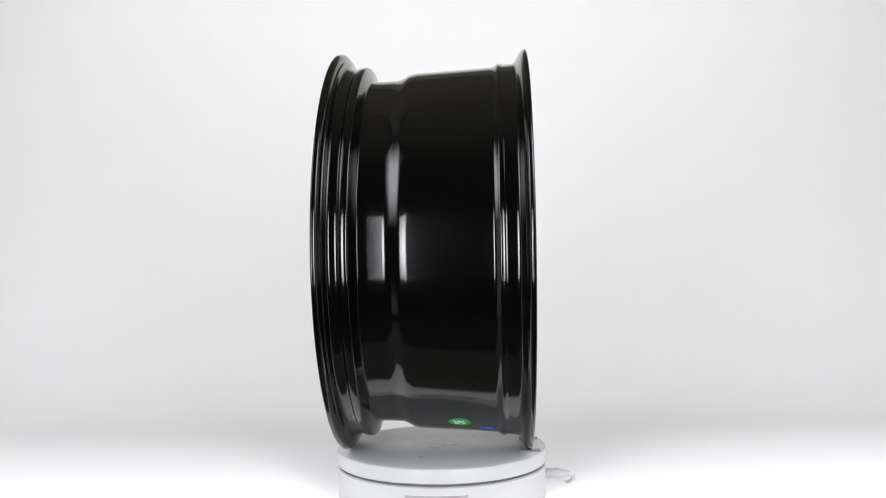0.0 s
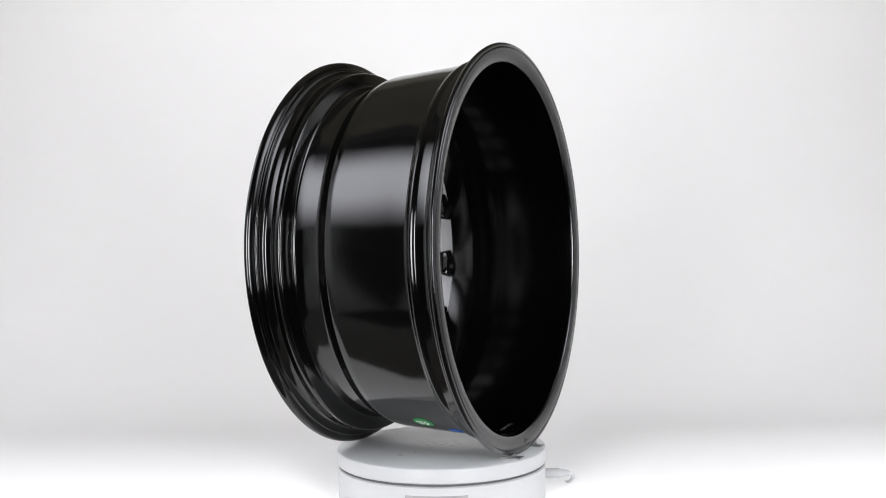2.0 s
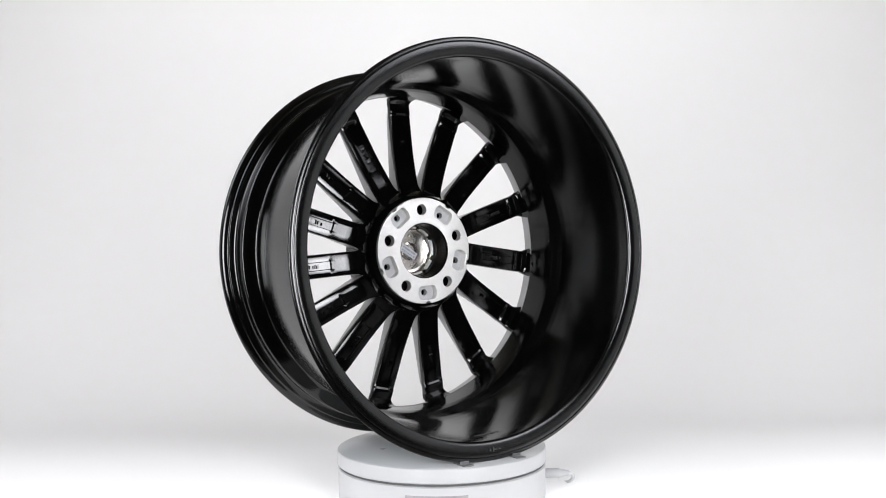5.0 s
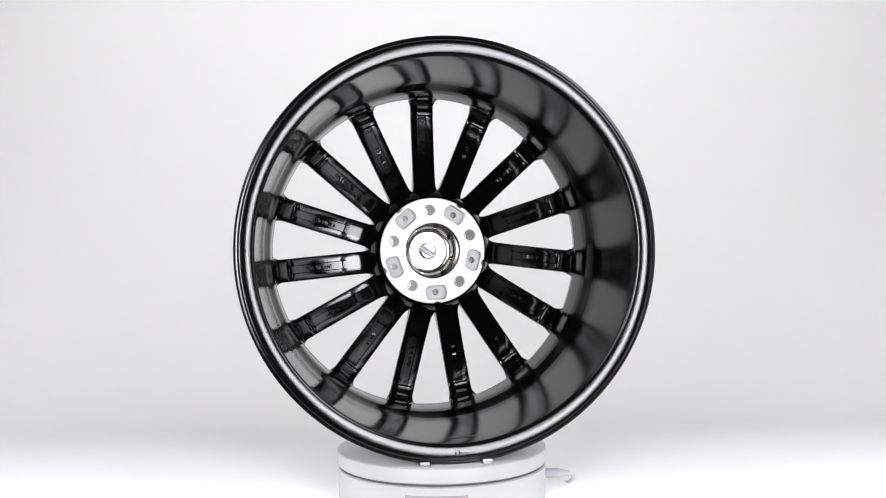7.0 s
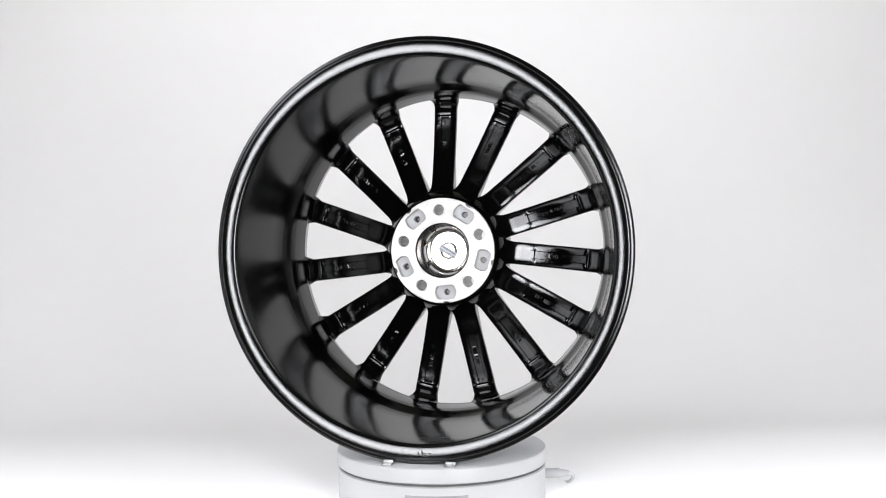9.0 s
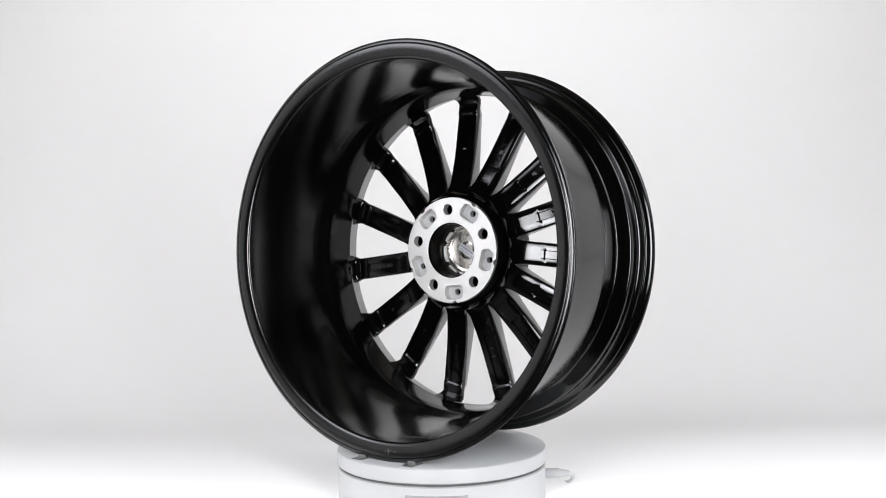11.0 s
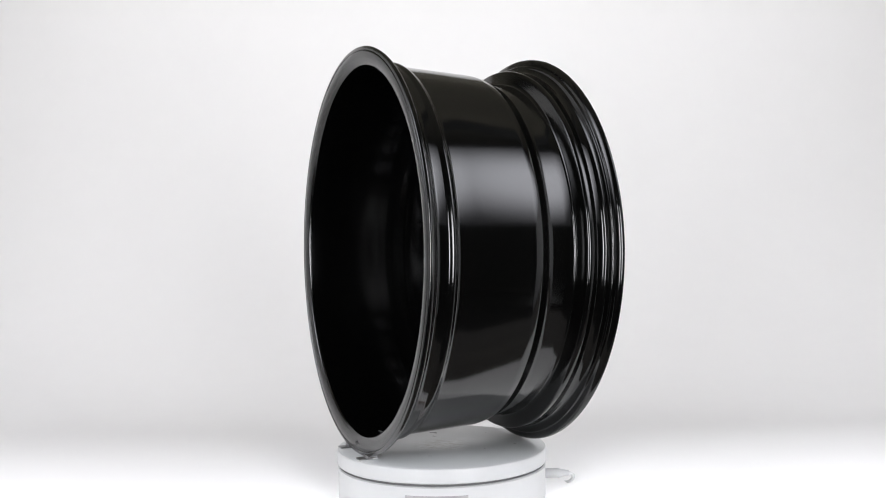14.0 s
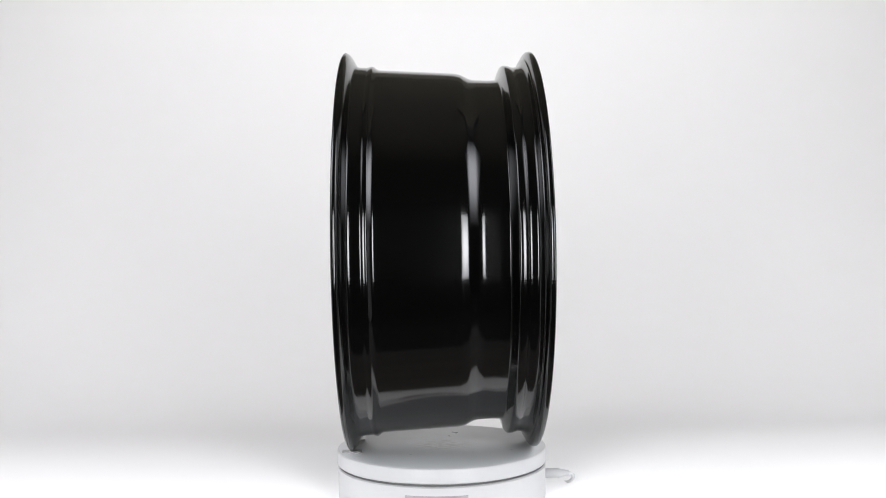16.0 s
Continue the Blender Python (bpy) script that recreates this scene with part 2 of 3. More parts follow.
def build_studio():
    # backdrop: one sheet that lies on the table, sweeps up behind and hangs from above
    bm = bmesh.new()
    prof = [(-0.155, TABLE_Z), (0.45, TABLE_Z)]
    for i in range(1, 25):
        a = math.pi / 2 * i / 24
        prof.append((0.45 + 1.3 * math.sin(a), TABLE_Z + 1.3 * (1 - math.cos(a))))
    prof.append((1.75, 1.55))
    cols = []
    for x in (-2.3, 0.0, 2.3):
        cols.append([bm.verts.new((x, y, z)) for y, z in prof])
    for p, q in zip(cols, cols[1:]):
        for k in range(len(prof) - 1):
            bm.faces.new((p[k], p[k + 1], q[k + 1], q[k]))
    ob = part("backdrop", bm, M_SWEEP, None, "", 40)
    tagged(ob, "white seamless paper backdrop sweeping up behind the turntable", "backdrop", kind="structure")
    so = ob.modifiers.new("thickness", "SOLIDIFY")
    so.thickness, so.offset = 0.004, -1

    def slab(name, b, mat, label, cat):
        bm = bmesh.new()
        box(bm, *b)
        tagged(part(name, bm, mat), label, cat, kind="structure")

    # unseen room shell; its black slabs keep the wheel's reflections dark
    slab("floor", (-2.5, 2.5, -3.9, 2.0, Z_FLOOR - 0.1, Z_FLOOR), M_WALL, "unseen black floor below the table", "floor")
    slab("ceiling", (-2.5, 2.5, -3.9, 2.0, Z_CEIL, Z_CEIL + 0.1), M_CEIL, "warm grey painted studio ceiling", "ceiling")
    slab("wall_north", (-2.5, 2.5, 1.9, 2.0, Z_FLOOR, Z_CEIL), M_CEIL, "warm grey painted wall behind the backdrop", "wall")
    slab("wall_south", (-2.5, 2.5, -3.9, -3.8, Z_FLOOR, Z_CEIL), M_WALL, "unseen black wall that keeps the wheel's reflections dark", "wall")
    slab("wall_west", (-2.5, -2.4, -3.8, 1.9, Z_FLOOR, Z_CEIL), M_WALL, "unseen black side wall that keeps the wheel's reflections dark", "wall")
    slab("wall_east", (2.4, 2.5, -3.8, 1.9, Z_FLOOR, Z_CEIL), M_WALL, "unseen black side wall that keeps the wheel's reflections dark", "wall")
    # white side flats that close the set
    for s, nm in ((-1, "side_flat"), (1, "side_flat")):
        bm = bmesh.new()
        box(bm, s * 1.95 - 0.02, s * 1.95 + 0.02, -1.05, 1.7, Z_FLOOR, 1.85, 0.004)
        tagged(part(nm, bm, M_FLAT), "off-white painted studio flat standing beside the backdrop", "studio flat", "side flats", "structure")
    # unseen table under the sheet; its grey front strip dims the wheel's lower reflections
    tb = tagged(empty("table"), "unseen grey table whose bare front strip dims the wheel's reflections", "table")
    bm = bmesh.new()
    box(bm, -1.5, 1.5, -0.32, 1.0, TABLE_Z - 0.034, TABLE_Z - 0.005, 0.003)
    part("tabletop", bm, M_TABLE, tb)
    for x in (-1.42, 1.42):
        for y in (-0.24, 0.94):
            bm = bmesh.new()
            box(bm, x - 0.03, x + 0.03, y - 0.03, y + 0.03, Z_FLOOR, TABLE_Z - 0.034, 0.003)
            part("leg", bm, M_FRAME, tb)


def softbox(m, w, h, depth, mat, label, group, hung=True):
    """A lamp box with a tapered cloth shell, a rim and a glowing diffuser that faces local -z."""
    ob = tagged(empty("softbox", m), label, "softbox", group)
    bm = bmesh.new()
    loops = []
    for sx, sy, z in ((w / 2, h / 2, 0.02), (w / 2, h / 2, 0.0), (w / 2 + 0.012, h / 2 + 0.012, 0.0), (w / 2 + 0.012, h / 2 + 0.012, 0.03),
                      (w * 0.18, h * 0.18, depth)):
        loops.append([bm.verts.new((x, y, z)) for x, y in ((-sx, -sy), (sx, -sy), (sx, sy), (-sx, sy))])
    for p, q in zip(loops, loops[1:]):
        for k in range(4):
            bm.faces.new((p[k], p[(k + 1) % 4], q[(k + 1) % 4], q[k]))
    bm.faces.new(loops[-1])
    part("shell", bm, M_FRAME, ob)
    bm = bmesh.new()
    vs = [bm.verts.new((x, y, 0.012)) for x, y in ((-w / 2, -h / 2), (-w / 2, h / 2), (w / 2, h / 2), (w / 2, -h / 2))]
    bm.faces.new(vs)
    part("diffuser", bm, mat, ob, "glowing white diffuser cloth")
    if hung:
        inv = m.inverted()
        for u in (-0.3, 0.3):
            p = m @ Vector((u * w, 0, depth * 0.6))
            bm = bmesh.new()
            box(bm, p.x - 0.008, p.x + 0.008, p.y - 0.008, p.y + 0.008, p.z, Z_CEIL, 0.0, inv)
            part("hanger_rod", bm, M_FRAME, ob, "thin black hanger rod")
    return ob


def stand(x, y, z_top):
    ob = tagged(empty("light_stand", pose(x, y, Z_FLOOR)), "black metal light stand carrying a softbox", "light stand", "light stands")
    hgt = z_top - Z_FLOOR
    bm = bmesh.new()
    lathe_z(bm, [(0.014, 0.02), (0.014, hgt * 0.55), (0.011, hgt * 0.56), (0.011, hgt)], 16)
    part("pole", bm, M_FRAME, ob)
    for k in range(3):
        bm = bmesh.new()
        box(bm, 0, 0.42, -0.009, 0.009, 0.0, 0.014, 0.002, pose(0, 0, 0.0, 0, 0, 120 * k + 30))
        part("leg", bm, M_FRAME, ob)


def build_lights():
    for s, x, w in ((-1, -0.76, 0.52), (1, 0.70, 0.56)):
        softbox(pose(x, -1.6, 0.305, 90, 0, 0), w, 1.09, 0.3, M_SOFT,
                "tall black softbox with bright white diffuser on a stand", "front softboxes", False)
        stand(x, -1.915, 0.3)
        softbox(look((s * 1.55, -0.68, 1.36), (0, 0.5, 0.36)), 1.36, 1.5, 0.2, M_SIDE,
                "wide softbox with pale diffuser hung above the set", "side softboxes")
        # added out-of-view strip lamp, there only to brighten the backdrop
        softbox(look((s * 1.15, 0.1, 2.04), (s * 1.15, 1.75, 1.80)), 1.5, 0.44, 0.2, M_BACKDROP_FILL,
                "added unseen strip softbox that brightens the white backdrop", "background softboxes")


# ---- turntable ----
R_PLAT = 0.1384


def build_turntable():
    tt = tagged(empty("turntable", pose(0, 0, TABLE_Z)), "round white motorised display turntable carrying the wheel", "turntable")
    top = -TABLE_Z
    bm = bmesh.new()
    lathe_z(bm, [(0.128, 0.0), (R_PLAT - 0.0015, 0.002), (R_PLAT - 0.001, top - 0.0238), (R_PLAT - 0.003, top - 0.0222)], 128)
    base = part("base", bm, M_WHITE_PLASTIC, tt, "white plastic base with display window", 40)
    # dark ring: the gap's shade under the platter is put in as colour
    bm = bmesh.new()
    lathe_z(bm, [(R_PLAT - 0.004, top - 0.0223), (R_PLAT - 0.002, top - 0.0217), (R_PLAT - 0.002, top - 0.0192)], 128)
    part("seam", bm, M_SEAM, tt, "dark ring coloured as the shade in the gap", 40)
    # platter: its own origin is the axle, at the top surface
    bm = bmesh.new()
    prof = [(R_PLAT - 0.002, -0.0192), (R_PLAT, -0.0180), (R_PLAT, -0.0030)]
    for i in range(1, 5):
        a = math.pi / 2 * i / 4
        prof.append((R_PLAT - 0.0024 * (1 - math.cos(a)), -0.0030 + 0.0026 * math.sin(a)))
    lathe_z(bm, prof, 160)
    plat = part("platter", bm, M_WHITE_PLASTIC, tt, "white platter with scuffed top", 40)
    plat.matrix_basis = pose(0, 0, top)
    bm = bmesh.new()
    lathe_z(bm, [(R_PLAT - 0.0026, -0.002), (R_PLAT - 0.0026, -0.0003), (R_PLAT - 0.003, 0.0)], 160)
    part("top_sheet", bm, M_PLATTER, plat, "scuffed pale grey top sheet", 40)
    # display window with digits
    bm = bmesh.new()
    n = 14
    rows = []
    for i in range(n + 1):
        a = radians(-92.6 - 15.7 + 31.4 * i / n)
        rows.append([bm.verts.new((r * math.cos(a), r * math.sin(a), z)) for r, z in
                     ((R_PLAT - 0.003, top - 0.0505), (R_PLAT + 0.0006, top - 0.0500), (R_PLAT + 0.0006, top - 0.0330), (R_PLAT - 0.003, top - 0.0325))])
    for p, q in zip(rows, rows[1:]):
        for k in range(3):
            bm.faces.new((p[k], q[k], q[k + 1], p[k + 1]))
    bm.faces.new(rows[0])
    bm.faces.new(rows[-1])
    disp = part("display_window", bm, M_PANEL, tt, "grey smoked display strip", 40)
    for i in range(8):
        a = -92.6 - 12.6 + 3.6 * i
        bm = bmesh.new()
        m = pose(0, 0, 0, 0, 0, a + 90)
        box(bm, -0.0026, 0.0026, -R_PLAT - 0.0016, -R_PLAT - 0.0004, top - 0.0460, top - 0.0360, 0.0003, m)
        part("digit", bm, M_PANEL if i in (3, 4) else M_DIGIT, disp)
    # power plug and lead on the side
    pl = tagged(empty("power_plug", pose(R_PLAT - 0.001, 0.0, TABLE_Z)), "grey power plug and lead in the turntable base", "power plug")
    bm = bmesh.new()
    zc = top - 0.0405
    lathe(bm, round_profile([(0.0, 0.0005), (0.0, 0.0065), (0.018, 0.0065), (0.021, 0.005), (0.032, 0.0035), (0.032, 0.0005)], 0.001, 2), 24, z0=zc)
    part("plug_body", bm, M_PLUG, pl, "", 50)
    cu = bpy.data.curves.new("lead", "CURVE")
    cu.dimensions, cu.bevel_depth, cu.bevel_resolution = "3D", 0.0022, 3
    sp = cu.splines.new("BEZIER")
    sp.bezier_points.add(3)
    for bp, co in zip(sp.bezier_points, ((0.029, 0, zc), (0.036, 0.004, zc - 0.002), (0.034, 0.05, 0.0026), (-0.10, 0.30, 0.0026))):
        bp.co, bp.handle_left_type, bp.handle_right_type = co, "AUTO", "AUTO"
    cu.materials.append(M_WHITE_PLASTIC)
    lead = new("lead", cu)
    lead.parent = pl
    return plat


# ---- wheel ----


def barrel_profile():
    """Closed section (a, r): outside from the rear lip to the front lip, back along the inside."""
    outer = [(0.1158, 0.2560), (0.1163, 0.2580), (0.1152, 0.2590), (0.1126, 0.2583), (0.1092, 0.2545), (0.1058, 0.2480),
             (0.1030, 0.2425), (0.0995, 0.2412), (0.0880, 0.2405), (0.0850, 0.2418), (0.0815, 0.2422), (0.0785, 0.2398), (0.0750, 0.2375),
             (0.0520, 0.2362), (-0.0220, 0.2322), (-0.0300, 0.2306), (-0.0400, 0.2254), (-0.0460, 0.2236), (-0.0660, 0.2228), (-0.0758, 0.2232), (-0.0774, 0.2256),
             (-0.0788, 0.2294), (-0.0806, 0.2342), (-0.0828, 0.2400), (-0.0846, 0.2414), (-0.0870, 0.2417), (-0.0910, 0.2412), (-0.0960, 0.2390), (-0.1035, 0.2398), (-0.1062, 0.2416), (-0.1080, 0.2450), (-0.1091, 0.2492), (-0.1107, 0.2502),
             (-0.1122, 0.2548), (-0.1152, 0.2584), (-0.1189, 0.2590), (-0.1205, 0.2575), (-0.1200, 0.2550)]
    inner = [(-0.1150, 0.2500), (-0.1060, 0.2370), (-0.1010, 0.2300), (-0.1000, 0.2240), (-0.0990, 0.2222), (-0.0780, 0.2174), (-0.0560, 0.2181),
             (-0.0440, 0.2187), (-0.0340, 0.2204), (-0.0250, 0.2240), (-0.0160, 0.2270), (-0.0060, 0.2286), (0.0060, 0.2296), (0.0300, 0.2308), (0.0950, 0.2342), (0.1130, 0.2352), (0.1152, 0.2366)]
    return outer, inner


def build_wheel():
    wheel = tagged(empty("alloy_wheel"), "gloss black fifteen-spoke alloy car wheel without tyre standing on a turntable", "wheel")
    ax = LATERAL
    # barrel
    outer, inner = barrel_profile()
    prof = round_profile(outer + inner + [outer[0]], 0.0022, 3)
    bm = bmesh.new()
    lathe(bm, prof[:-1], 220, True, ax, R_RIM)
    bmesh.ops.remove_doubles(bm, verts=bm.verts, dist=1e-5)
    oa, orr = zip(*sorted(outer))
    for f in bm.faces:
        c = f.calc_center_median()
        if -0.077 < c.x < 0.108 and math.hypot(c.y - ax, c.z - R_RIM) < np.interp(c.x, oa, orr) - 0.0022:
            f.material_index = 1
    part("barrel", bm, (M_BLACK, M_INSIDE), wheel, "gloss black barrel with drop centre and bead humps", 60)
    # rear lip face, a shallow inward cone
    bm = bmesh.new()
    crown = [(0.1187 - (q - 0.2485) ** 2 / 0.052, q) for q in (0.2385 + 0.0012 * k for k in range(13))]
    lathe(bm, [(0.1130, 0.2351), (0.1146, 0.2357), (0.1156, 0.2366), (0.1163, 0.2376)] + crown
          + [(0.1178, 0.2535), (0.1175, 0.2539), (0.1184, 0.2547), (0.1179, 0.2579), (0.1171, 0.2588), (0.1158, 0.2593)], 220, False, ax, R_RIM)
    lip = part("rear_lip", bm, M_LIP, wheel, "satin black turned lip face", 50)
    # silver outer wall of the windows
    bm = bmesh.new()
    lathe(bm, [(-0.0785, 0.2180), (-0.0783, 0.2170), (-0.0990, 0.2216), (-0.0995, 0.2230)], 220, False, ax, R_RIM)
    part("window_edge", bm, M_SILVER, wheel, "silver grey painted window edge", 30)
    # hub: machined pad, cast pockets, core
    bolts = [radians(90 + 72 * k) for k in range(5)]
    ph = radians(HUB_PHASE)
    holes = [spun(ring_line(0.0081, 28, 0.056, 0.0), b + ph) for b in bolts]
    pocket = rounded_poly([(0.0475, -0.0125), (0.0475, 0.0125), (0.0575, 0.0160), (0.0680, 0.0125), (0.0680, -0.0125), (0.0575, -0.0160)], 0.004)
    notch = rounded_poly([(0.0665, -0.0028), (0.0665, 0.0028), (0.0740, 0.0028), (0.0740, -0.0028)], 0.0003, 1)
    pockets = [spun(pocket, b + ph + radians(36)) for b in bolts]
    pinholes = [spun(ring_line(0.0045, 20, 0.0575, 0.0), b + ph + radians(36)) for b in bolts]

    def rim_with_notches():
        """The pad's edge, with a small notch outside each pocket."""
        out = []
        for k in range(180):
            a = 2 * math.pi * k / 180
            near = min(abs((a - (b + ph + radians(36)) + math.pi) % (2 * math.pi) - math.pi) for b in bolts)
            r = 0.0690 if near < radians(2.6) else 0.0718
            out.append((r * math.cos(a), r * math.sin(a)))
        return out

    off = Matrix.Translation((0, ax, R_RIM))
    bm = plate_with_holes([rim_with_notches(), ring_line(0.0385, 96)] + holes + pockets, -0.0378, 0.0052, 0.0007)
    bmesh.ops.transform(bm, matrix=off, verts=bm.verts)
    hub = part("hub_pad", bm, M_HUB, wheel, "bright machined aluminium mounting pad", 8)
    bm = plate_with_holes([ring_line(0.0716, 96), ring_line(0.0384, 96)] + holes + pinholes, -0.0468, 0.0040)
    bmesh.ops.transform(bm, matrix=off, verts=bm.verts)
    part("pocket_floor", bm, M_CAST, hub, "grainy cast aluminium pocket floors", 8)
    bm = plate_with_holes([ring_line(0.079, 96), ring_line(0.0384, 96)] + holes + pinholes, -0.0755, 0.0244)
    bmesh.ops.transform(bm, matrix=off, verts=bm.verts)
    part("hub_core", bm, M_SPOKE, wheel, "", 35)
    bm = bmesh.new()
    lathe(bm, round_profile([(-0.0500, 0.0722), (-0.0362, 0.0725), (-0.0385, 0.0752), (-0.0430, 0.0785), (-0.0520, 0.0830), (-0.0660, 0.0862), (-0.0780, 0.0876),
                             (-0.0980, 0.0880), (-0.1000, 0.0850), (-0.1000, 0.0836)], 0.003, 3), 160, False, ax, R_RIM)
    part("hub_collar", bm, M_SPOKE, wheel, "gloss black collar round the hub", 50)
    # a dark sleeve added inside each bolt hole blackens its wall
    for b in bolts:
        bm = bmesh.new()
        u, v = 0.056 * math.cos(b + ph), 0.056 * math.sin(b + ph)
        lathe(bm, [(-0.0362, 0.0082), (-0.0364, 0.0078), (-0.0995, 0.0078), (-0.0998, 0.0082)], 28, False, ax + u, R_RIM + v)
        part("bolt_hole_sleeve", bm, M_BORE, hub, "dark sleeve added inside the bolt hole", 35)
    # bore, then the cup of the centre cap with its ring of clips
    bm = bmesh.new()
    lathe(bm, round_profile([(-0.0328, 0.0389), (-0.0333, 0.0374), (-0.0355, 0.0364), (-0.0560, 0.0360), (-0.0570, 0.0352), (-0.0880, 0.0350),
                             (-0.0880, 0.0384)], 0.0006, 2), 96, False, ax, R_RIM)
    part("bore", bm, M_BORE, hub, "dark turned centre bore", 35)
    bm = bmesh.new()
    lathe(bm, round_profile([(-0.0885, 0.0348), (-0.0740, 0.0346), (-0.0738, 0.0322), (-0.0775, 0.0312), (-0.0792, 0.0270), (-0.0800, 0.0130),
                             (-0.0796, 0.0110), (-0.0792, 0.0090), (-0.0790, 0.0002)], 0.0015, 3), 96, False, ax, R_RIM)
    capo = part("centre_cap", bm, M_CHROME, wheel, "stained chromed back of the centre cap", 50)
    capo.matrix_basis = pose(0.003, 0, 0)
    for k in range(8):
        bm = bmesh.new()
        wide = radians(12.5 if k % 2 else 19.0)
        arcs = []
        for a, rr in ((-0.0742, 0.0316), (-0.0690, 0.0318), (-0.0684, 0.0328), (-0.0690, 0.0342), (-0.0742, 0.0344)):
            arcs.append([bm.verts.new((a, ax + rr * math.cos(radians(45 * k + 8) + wide * (i / 4 - 1)), R_RIM + rr * math.sin(radians(45 * k + 8) + wide * (i / 4 - 1))))
                         for i in range(9)])
        for p, q in zip(arcs, arcs[1:] + arcs[:1]):
            for i in range(8):
                bm.faces.new((p[i], p[i + 1], q[i + 1], q[i]))
        for i in (0, 8):
            bm.faces.new([arc[i] for arc in arcs])
        part("retaining_clip", bm, M_TAB, capo, "pale sprung metal clip", 30)
    mm = Matrix.Translation((-0.0782, ax - 0.001, R_RIM - 0.001)) @ pose(0, 0, 0, -32, 0, 0)
    bm = bmesh.new()
    box(bm, -0.0008, 0.0004, -0.0135, 0.0135, -0.0048, 0.0048, 0.0, mm)
    label = part("cap_label", bm, M_LABEL, capo, "small pale label with two lines of print")
    bm = bmesh.new()
    for i in range(7):
        w = 0.0022 + 0.0006 * (i % 3)
        box(bm, 0.0002, 0.0007, -0.0118 + i * 0.0034, -0.0118 + i * 0.0034 + w, 0.0008, 0.0032, 0.0, mm)
        box(bm, 0.0002, 0.0007, -0.0112 + i * 0.0034, -0.0112 + i * 0.0034 + 0.0045 - w, -0.0034, -0.0012, 0.0, mm)
    part("print_bar", bm, M_INK, label, "dark print too small to read")
    for u, v in ((0.0, 0.0215), (0.004, -0.0215)):
        bm = bmesh.new()
        lathe(bm, [(-0.0800, 0.0024), (-0.0786, 0.0022), (-0.0784, 0.0012), (-0.0792, 0.0001)], 20, False, ax + u, R_RIM + v)
        part("moulding_pip", bm, M_CHROME, capo, "", 50)
    build_spokes(wheel)
    build_marks(wheel)
    return wheel


HUB_PHASE = 4.0
SPOKE_PHASE = -0.7
SPOKE_SHIFT = -0.0065


def spoke_rear(r):
    """The a of a spoke's rear face along its radius."""
    pts = [(0.070, -0.044), (0.080, -0.0535), (0.086, -0.0590), (0.092, -0.0632), (0.098, -0.0660), (0.1215, -0.0734), (0.1230, -0.0739), (0.135, -0.0772), (0.150, -0.0805),
           (0.175, -0.0850), (0.1932, -0.0887), (0.1962, -0.0876), (0.2000, -0.0884), (0.2090, -0.0905), (0.2145, -0.0866),
           (0.2160, -0.0800), (0.2180, -0.0700), (0.2200, -0.0500)]
    for (r0, a0), (r1, a1) in zip(pts, pts[1:]):
        if r <= r1:
            t = (r - r0) / (r1 - r0)
            return a0 + (a1 - a0) * t
    return pts[-1][1]


def spoke_mesh():
    bm = bmesh.new()
    stations = [0.070, 0.078, 0.084, 0.088, 0.092, 0.096, 0.100, 0.105, 0.110, 0.116, 0.1215, 0.1230, 0.126, 0.132, 0.140, 0.150, 0.160, 0.170, 0.180, 0.188,
                0.1932, 0.1934, 0.1960, 0.1962, 0.2000, 0.2020, 0.2055, 0.2075, 0.2090, 0.2092, 0.2118, 0.2145, 0.2147, 0.2160, 0.2172, 0.2180, 0.2200]
    rows = []
    for r in stations:
        w = 0.0312
        w += 0.0018 * (r - 0.09) / 0.12
        if r < 0.094:
            w += 0.004 * ((0.094 - r) / 0.01) ** 2
        if r > 0.2065:
            d = (r - 0.2065) / 0.0115
            w += 2 * 0.0090 * (1 - math.sqrt(max(0.0, 1 - min(d, 1.0) ** 2)))
        h = w / 2
        rear = spoke_rear(r)
        k = min(1.0, max(0.0, (r - 0.10) / 0.09))
        front = -0.0970 - 0.0160 * k + 0.0130 * max(0.0, (r - 0.198) / 0.022)
        nar = 0.86 - 0.34 * k
        # recess along the middle of the rear face
        dep = 0.0
        if 0.1220 < r < 0.1933:
            dep = 0.0018
        pw = min(0.0054, h * 0.5)
        sec = [(-h * nar, front), (-h * nar - 0.0008, front + 0.002), (-h, rear - 0.0070), (-h, rear - 0.0028), (-h + 0.0007, rear - 0.0009), (-h + 0.0026, rear), (-pw - 0.0005, rear),
               (-pw, rear - 0.25 * dep), (-pw + 0.0005, rear - dep), (0.0, rear - dep)]
        sec = sec + [(-u, a) for u, a in reversed(sec[:-1])]
        rows.append([bm.verts.new((a, u, r)) for u, a in sec])
    n = len(rows[0])
    for p, q in zip(rows, rows[1:]):
        for k in range(n):
            j = (k + 1) % n
            f = bm.faces.new((p[k], p[j], q[j], q[k]))
            if k < 2 or k > n - 4:
                f.material_index = 1     # window side walls and the front are silver
    bm.faces.new(rows[0])
    bm.faces.new(rows[-1])
    return bm


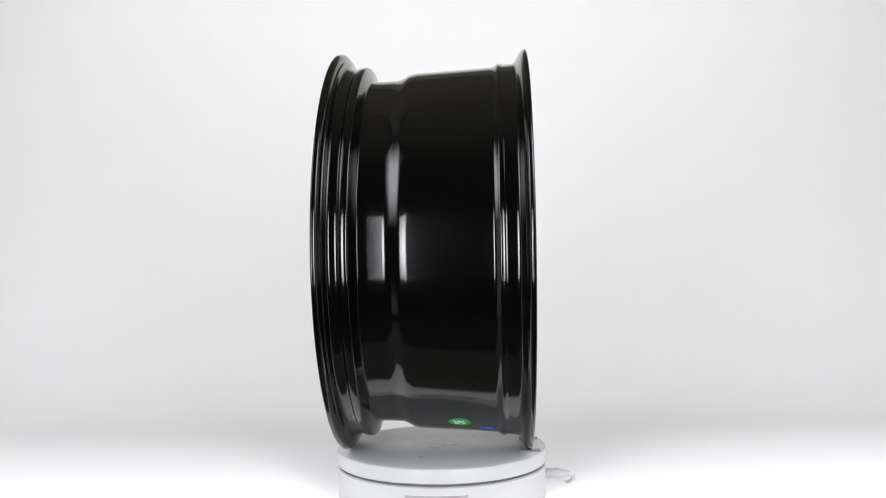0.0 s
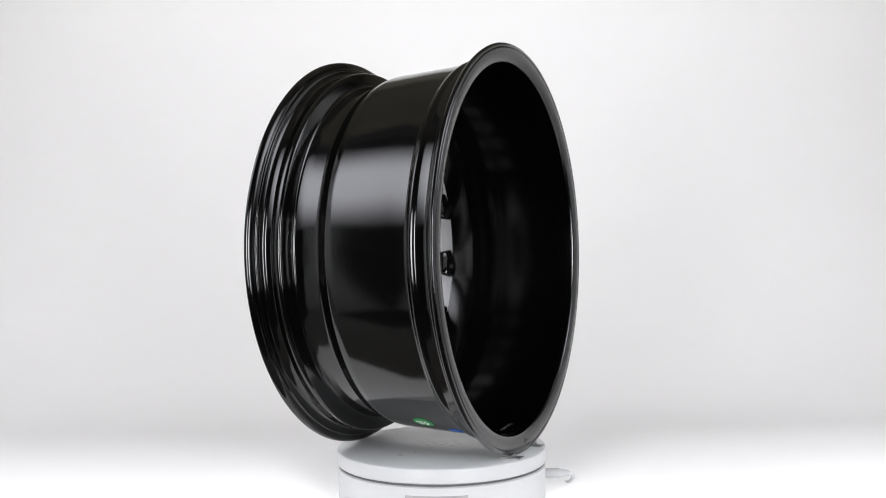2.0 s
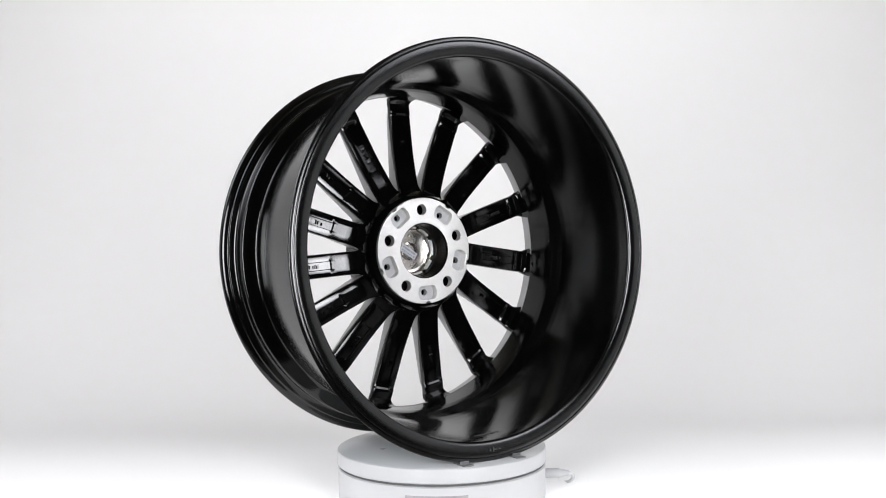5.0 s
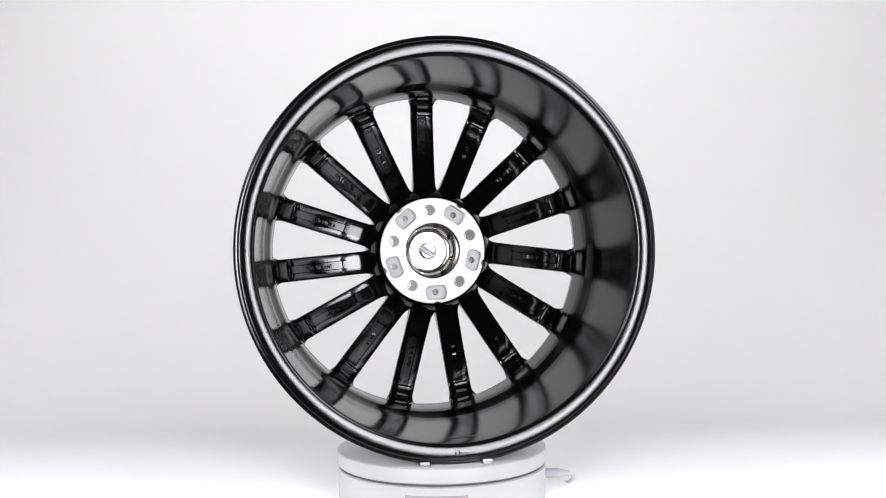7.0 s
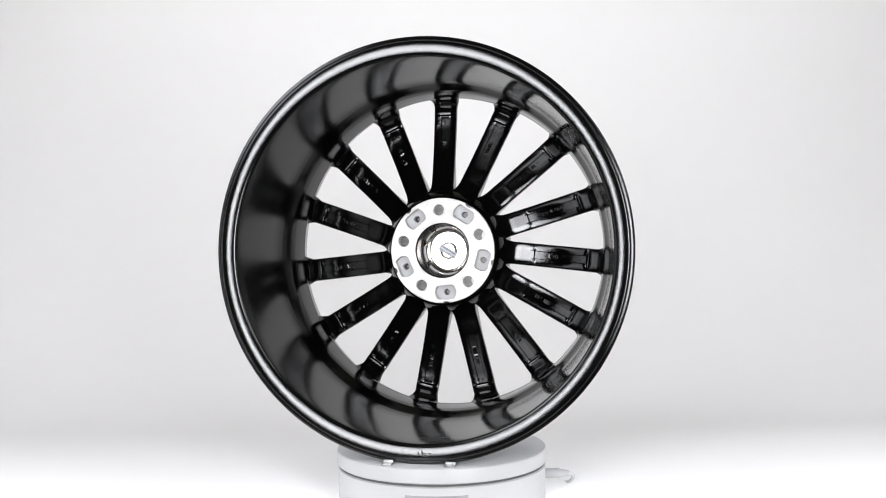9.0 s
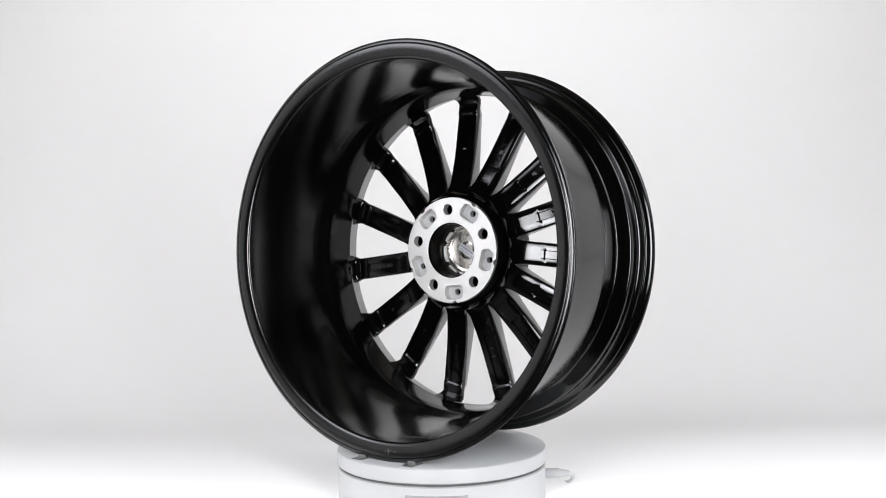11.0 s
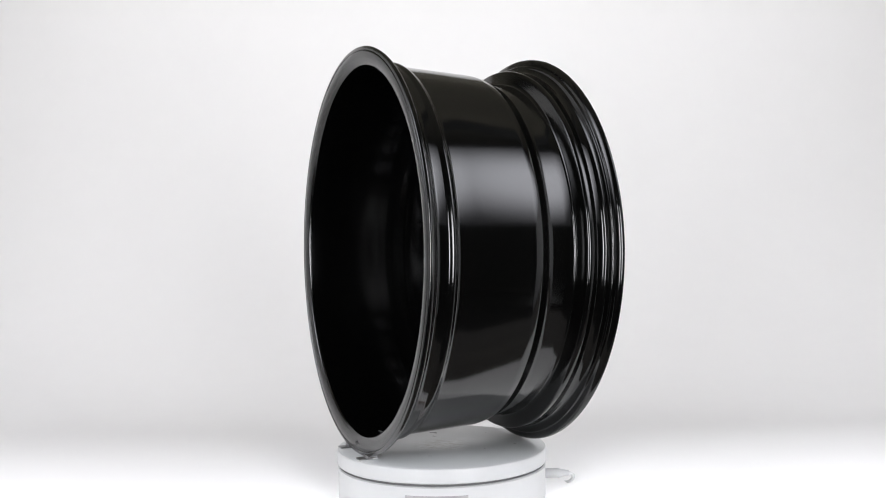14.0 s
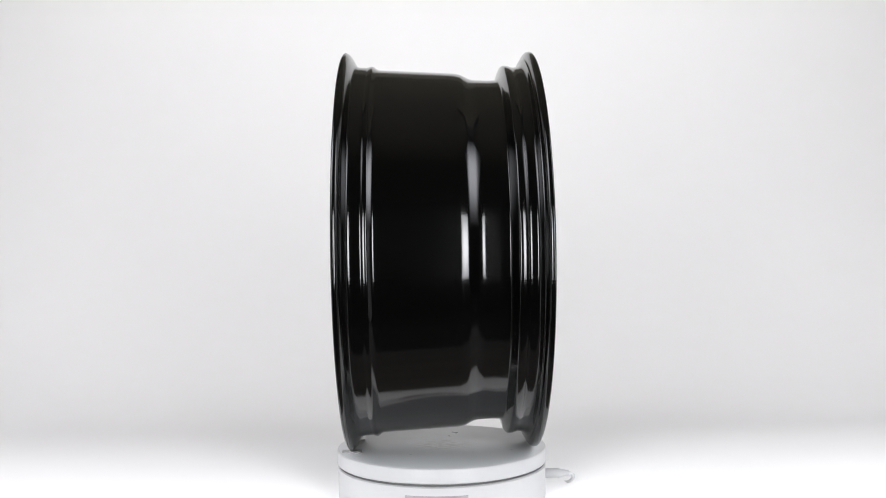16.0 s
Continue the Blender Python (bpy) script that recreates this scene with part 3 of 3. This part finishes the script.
def build_spokes(wheel):
    """Fifteen spokes share one mesh; each carries its own raised casting marks."""
    ob = None
    rng = random.Random(4)
    for k in range(15):
        m = Matrix.Translation((0, LATERAL, R_RIM)) @ pose(0, 0, 0, SPOKE_PHASE + 24 * k, 0, 0) @ Matrix.Translation((0, SPOKE_SHIFT, 0))
        if ob is None:
            ob = part("spoke", spoke_mesh(), (M_SPOKE, M_SILVER), wheel, "gloss black spoke with a recessed rear channel", 38)
            sp = ob
        else:
            sp = new("spoke", ob.data)
            sp.parent = wheel
            tagged(sp, "gloss black spoke with a recessed rear channel")
        sp.matrix_basis = m
        bm = bmesh.new()
        r = 0.134 + rng.random() * 0.010
        end = min(0.189, r + 0.020 + rng.random() * 0.016)
        while r < end:
            ln = 0.0009 + rng.random() * 0.0013
            if rng.random() < 0.85:
                # each mark's top leans a little its own way
                lean, tip = rng.uniform(-0.22, 0.22), rng.uniform(-0.2, 0.2)
                made = box(bm, -0.0028, -0.0009, -0.0027, 0.0027 - rng.random() * 0.002, r, r + ln, 0.0)
                if rng.random() < 0.5:
                    made = made + box(bm, -0.0028, -0.0010, 0.0008, 0.0027, r + ln, r + ln + 0.0012, 0.0)
                for v in made:
                    if v.co.x > -0.002:
                        v.co.x += lean * (v.co.z - r - ln / 2) + tip * v.co.y * 0.5
            r += ln + 0.0008
        for v in bm.verts:
            v.co.x += spoke_rear(v.co.z)
        part("raised_casting_mark", bm, M_SPOKE, sp, "raised casting marks too small to read")


def on_barrel(a, ang, r):
    """A frame on the barrel's outside: x along the axle, z outwards."""
    return Matrix.Translation((0, LATERAL, R_RIM)) @ pose(0, 0, 0, ang, 0, 0) @ Matrix.Translation((a, 0, r))


def sticker(wheel, name, a, ang, r, ra, rb, mat, label, bars):
    bm = bmesh.new()
    n = 40
    top, low = [], []
    for k in range(n):
        t = 2 * math.pi * k / n
        u, v = ra * math.cos(t), rb * math.sin(t)
        for lst, lift in ((top, 0.0006), (low, -0.0012)):
            rr = r + lift + 0.054 * u
            lst.append(bm.verts.new((a + u, rr * math.sin(v / r), rr * math.cos(v / r))))
    ct = bm.verts.new((a, 0, r + 0.0006))
    for k in range(n):
        j = (k + 1) % n
        bm.faces.new((top[k], top[j], ct))
        bm.faces.new((top[k], low[k], low[j], top[j]))
    ob = part(name, bm, mat, wheel, label, 40)
    ob.matrix_basis = Matrix.Translation((0, LATERAL, R_RIM)) @ pose(0, 0, 0, ang, 0, 0)
    if bars:
        bm = bmesh.new()
        for u, v, l, w in bars:
            box(bm, a + u - l / 2, a + u + l / 2, v - w / 2, v + w / 2, r + 0.0002, r + 0.0011 + 0.054 * u)
        part("print_bar", bm, M_PRINT, ob, "pale printed marks")


def build_marks(wheel):
    sticker(wheel, "green_sticker", 0.0290, GREEN_ANG, 0.2350, 0.0134, 0.0134, M_GREEN, "round green inspection sticker with pale print",
            [(-0.006, 0.004, 0.004, 0.002), (-0.001, 0.0045, 0.003, 0.002), (0.004, 0.004, 0.003, 0.0025), (-0.004, 0.0, 0.003, 0.002), (0.001, 0.0, 0.004, 0.0018),
             (0.006, -0.001, 0.002, 0.004), (-0.003, -0.004, 0.005, 0.002), (0.004, -0.005, 0.003, 0.0018)])
    sticker(wheel, "blue_sticker", 0.0625, BLUE_ANG, 0.2370, 0.0095, 0.0065, M_BLUE, "small blue oval sticker", [])
    # stamped marks on the rear lip and inside the barrel
    for i, (u, l, w) in enumerate(((-0.007, 0.0018, 0.003), (-0.0025, 0.0016, 0.006), (0.0, 0.005, 0.0014), (0.007, 0.004, 0.0014))):
        bm = bmesh.new()
        box(bm, 0.1160, 0.1188, u - l / 2, u + l / 2, -0.2455 - w / 2, -0.2455 + w / 2, 0.0)
        ob = part("stamped_mark", bm, M_STAMP, wheel, "small pale stamped mark")
        ob.matrix_basis = Matrix.Translation((0, LATERAL, R_RIM)) @ pose(0, 0, 0, 1.5, 0, 0)
    rng = random.Random(7)
    bm = bmesh.new()
    for i in range(9):
        bmw = 0.0016 + rng.random() * 0.002
        box(bm, 0.0850, 0.0850 + 0.002 + rng.random() * 0.003, -0.018 + i * 0.004, -0.018 + i * 0.004 + bmw, -0.2350, -0.2328, 0.0)
    ob = part("inner_print", bm, M_STAMP, wheel, "small pale printed marks inside the barrel")
    ob.matrix_basis = Matrix.Translation((0, LATERAL, R_RIM)) @ pose(0, 0, 0, 4.0, 0, 0)


GREEN_ANG, BLUE_ANG = 152.6, 158.6


def build_chock(s):
    """A small bent steel plate wedged under the rear flange; its origin is the turntable's axle."""
    ob = tagged(empty("wheel_chock"), "small bent bright steel plate wedged under the wheel's flange", "wheel chock", "wheel chocks")
    y = LATERAL + s * 0.0385
    bm = bmesh.new()
    box(bm, 0.104, 0.1290, y - 0.0068, y + 0.0068, 0.0001, 0.0016, 0.0004)
    part("foot_plate", bm, M_STEEL, ob)
    bm = bmesh.new()
    box(bm, 0.1175, 0.1190, y - 0.0060, y + 0.0060, 0.0014, 0.0048, 0.0004)
    part("upright_tab", bm, M_STEEL, ob)
    return ob


build_studio()
build_lights()
platter = build_turntable()
wheel = build_wheel()
chocks = [build_chock(s) for s in (-1, 1)]


def motions():
    steps = [i * 0.25 for i in range(65)]
    for thing in [wheel] + chocks:
        walk(thing, [(t, pose(0, 0, 0, 0, 0, TURN_START + TURN_RATE * t)) for t in steps])
    walk(platter, [(t, pose(0, 0, -TABLE_Z, 0, 0, TURN_START + TURN_RATE * t)) for t in steps])


motions()
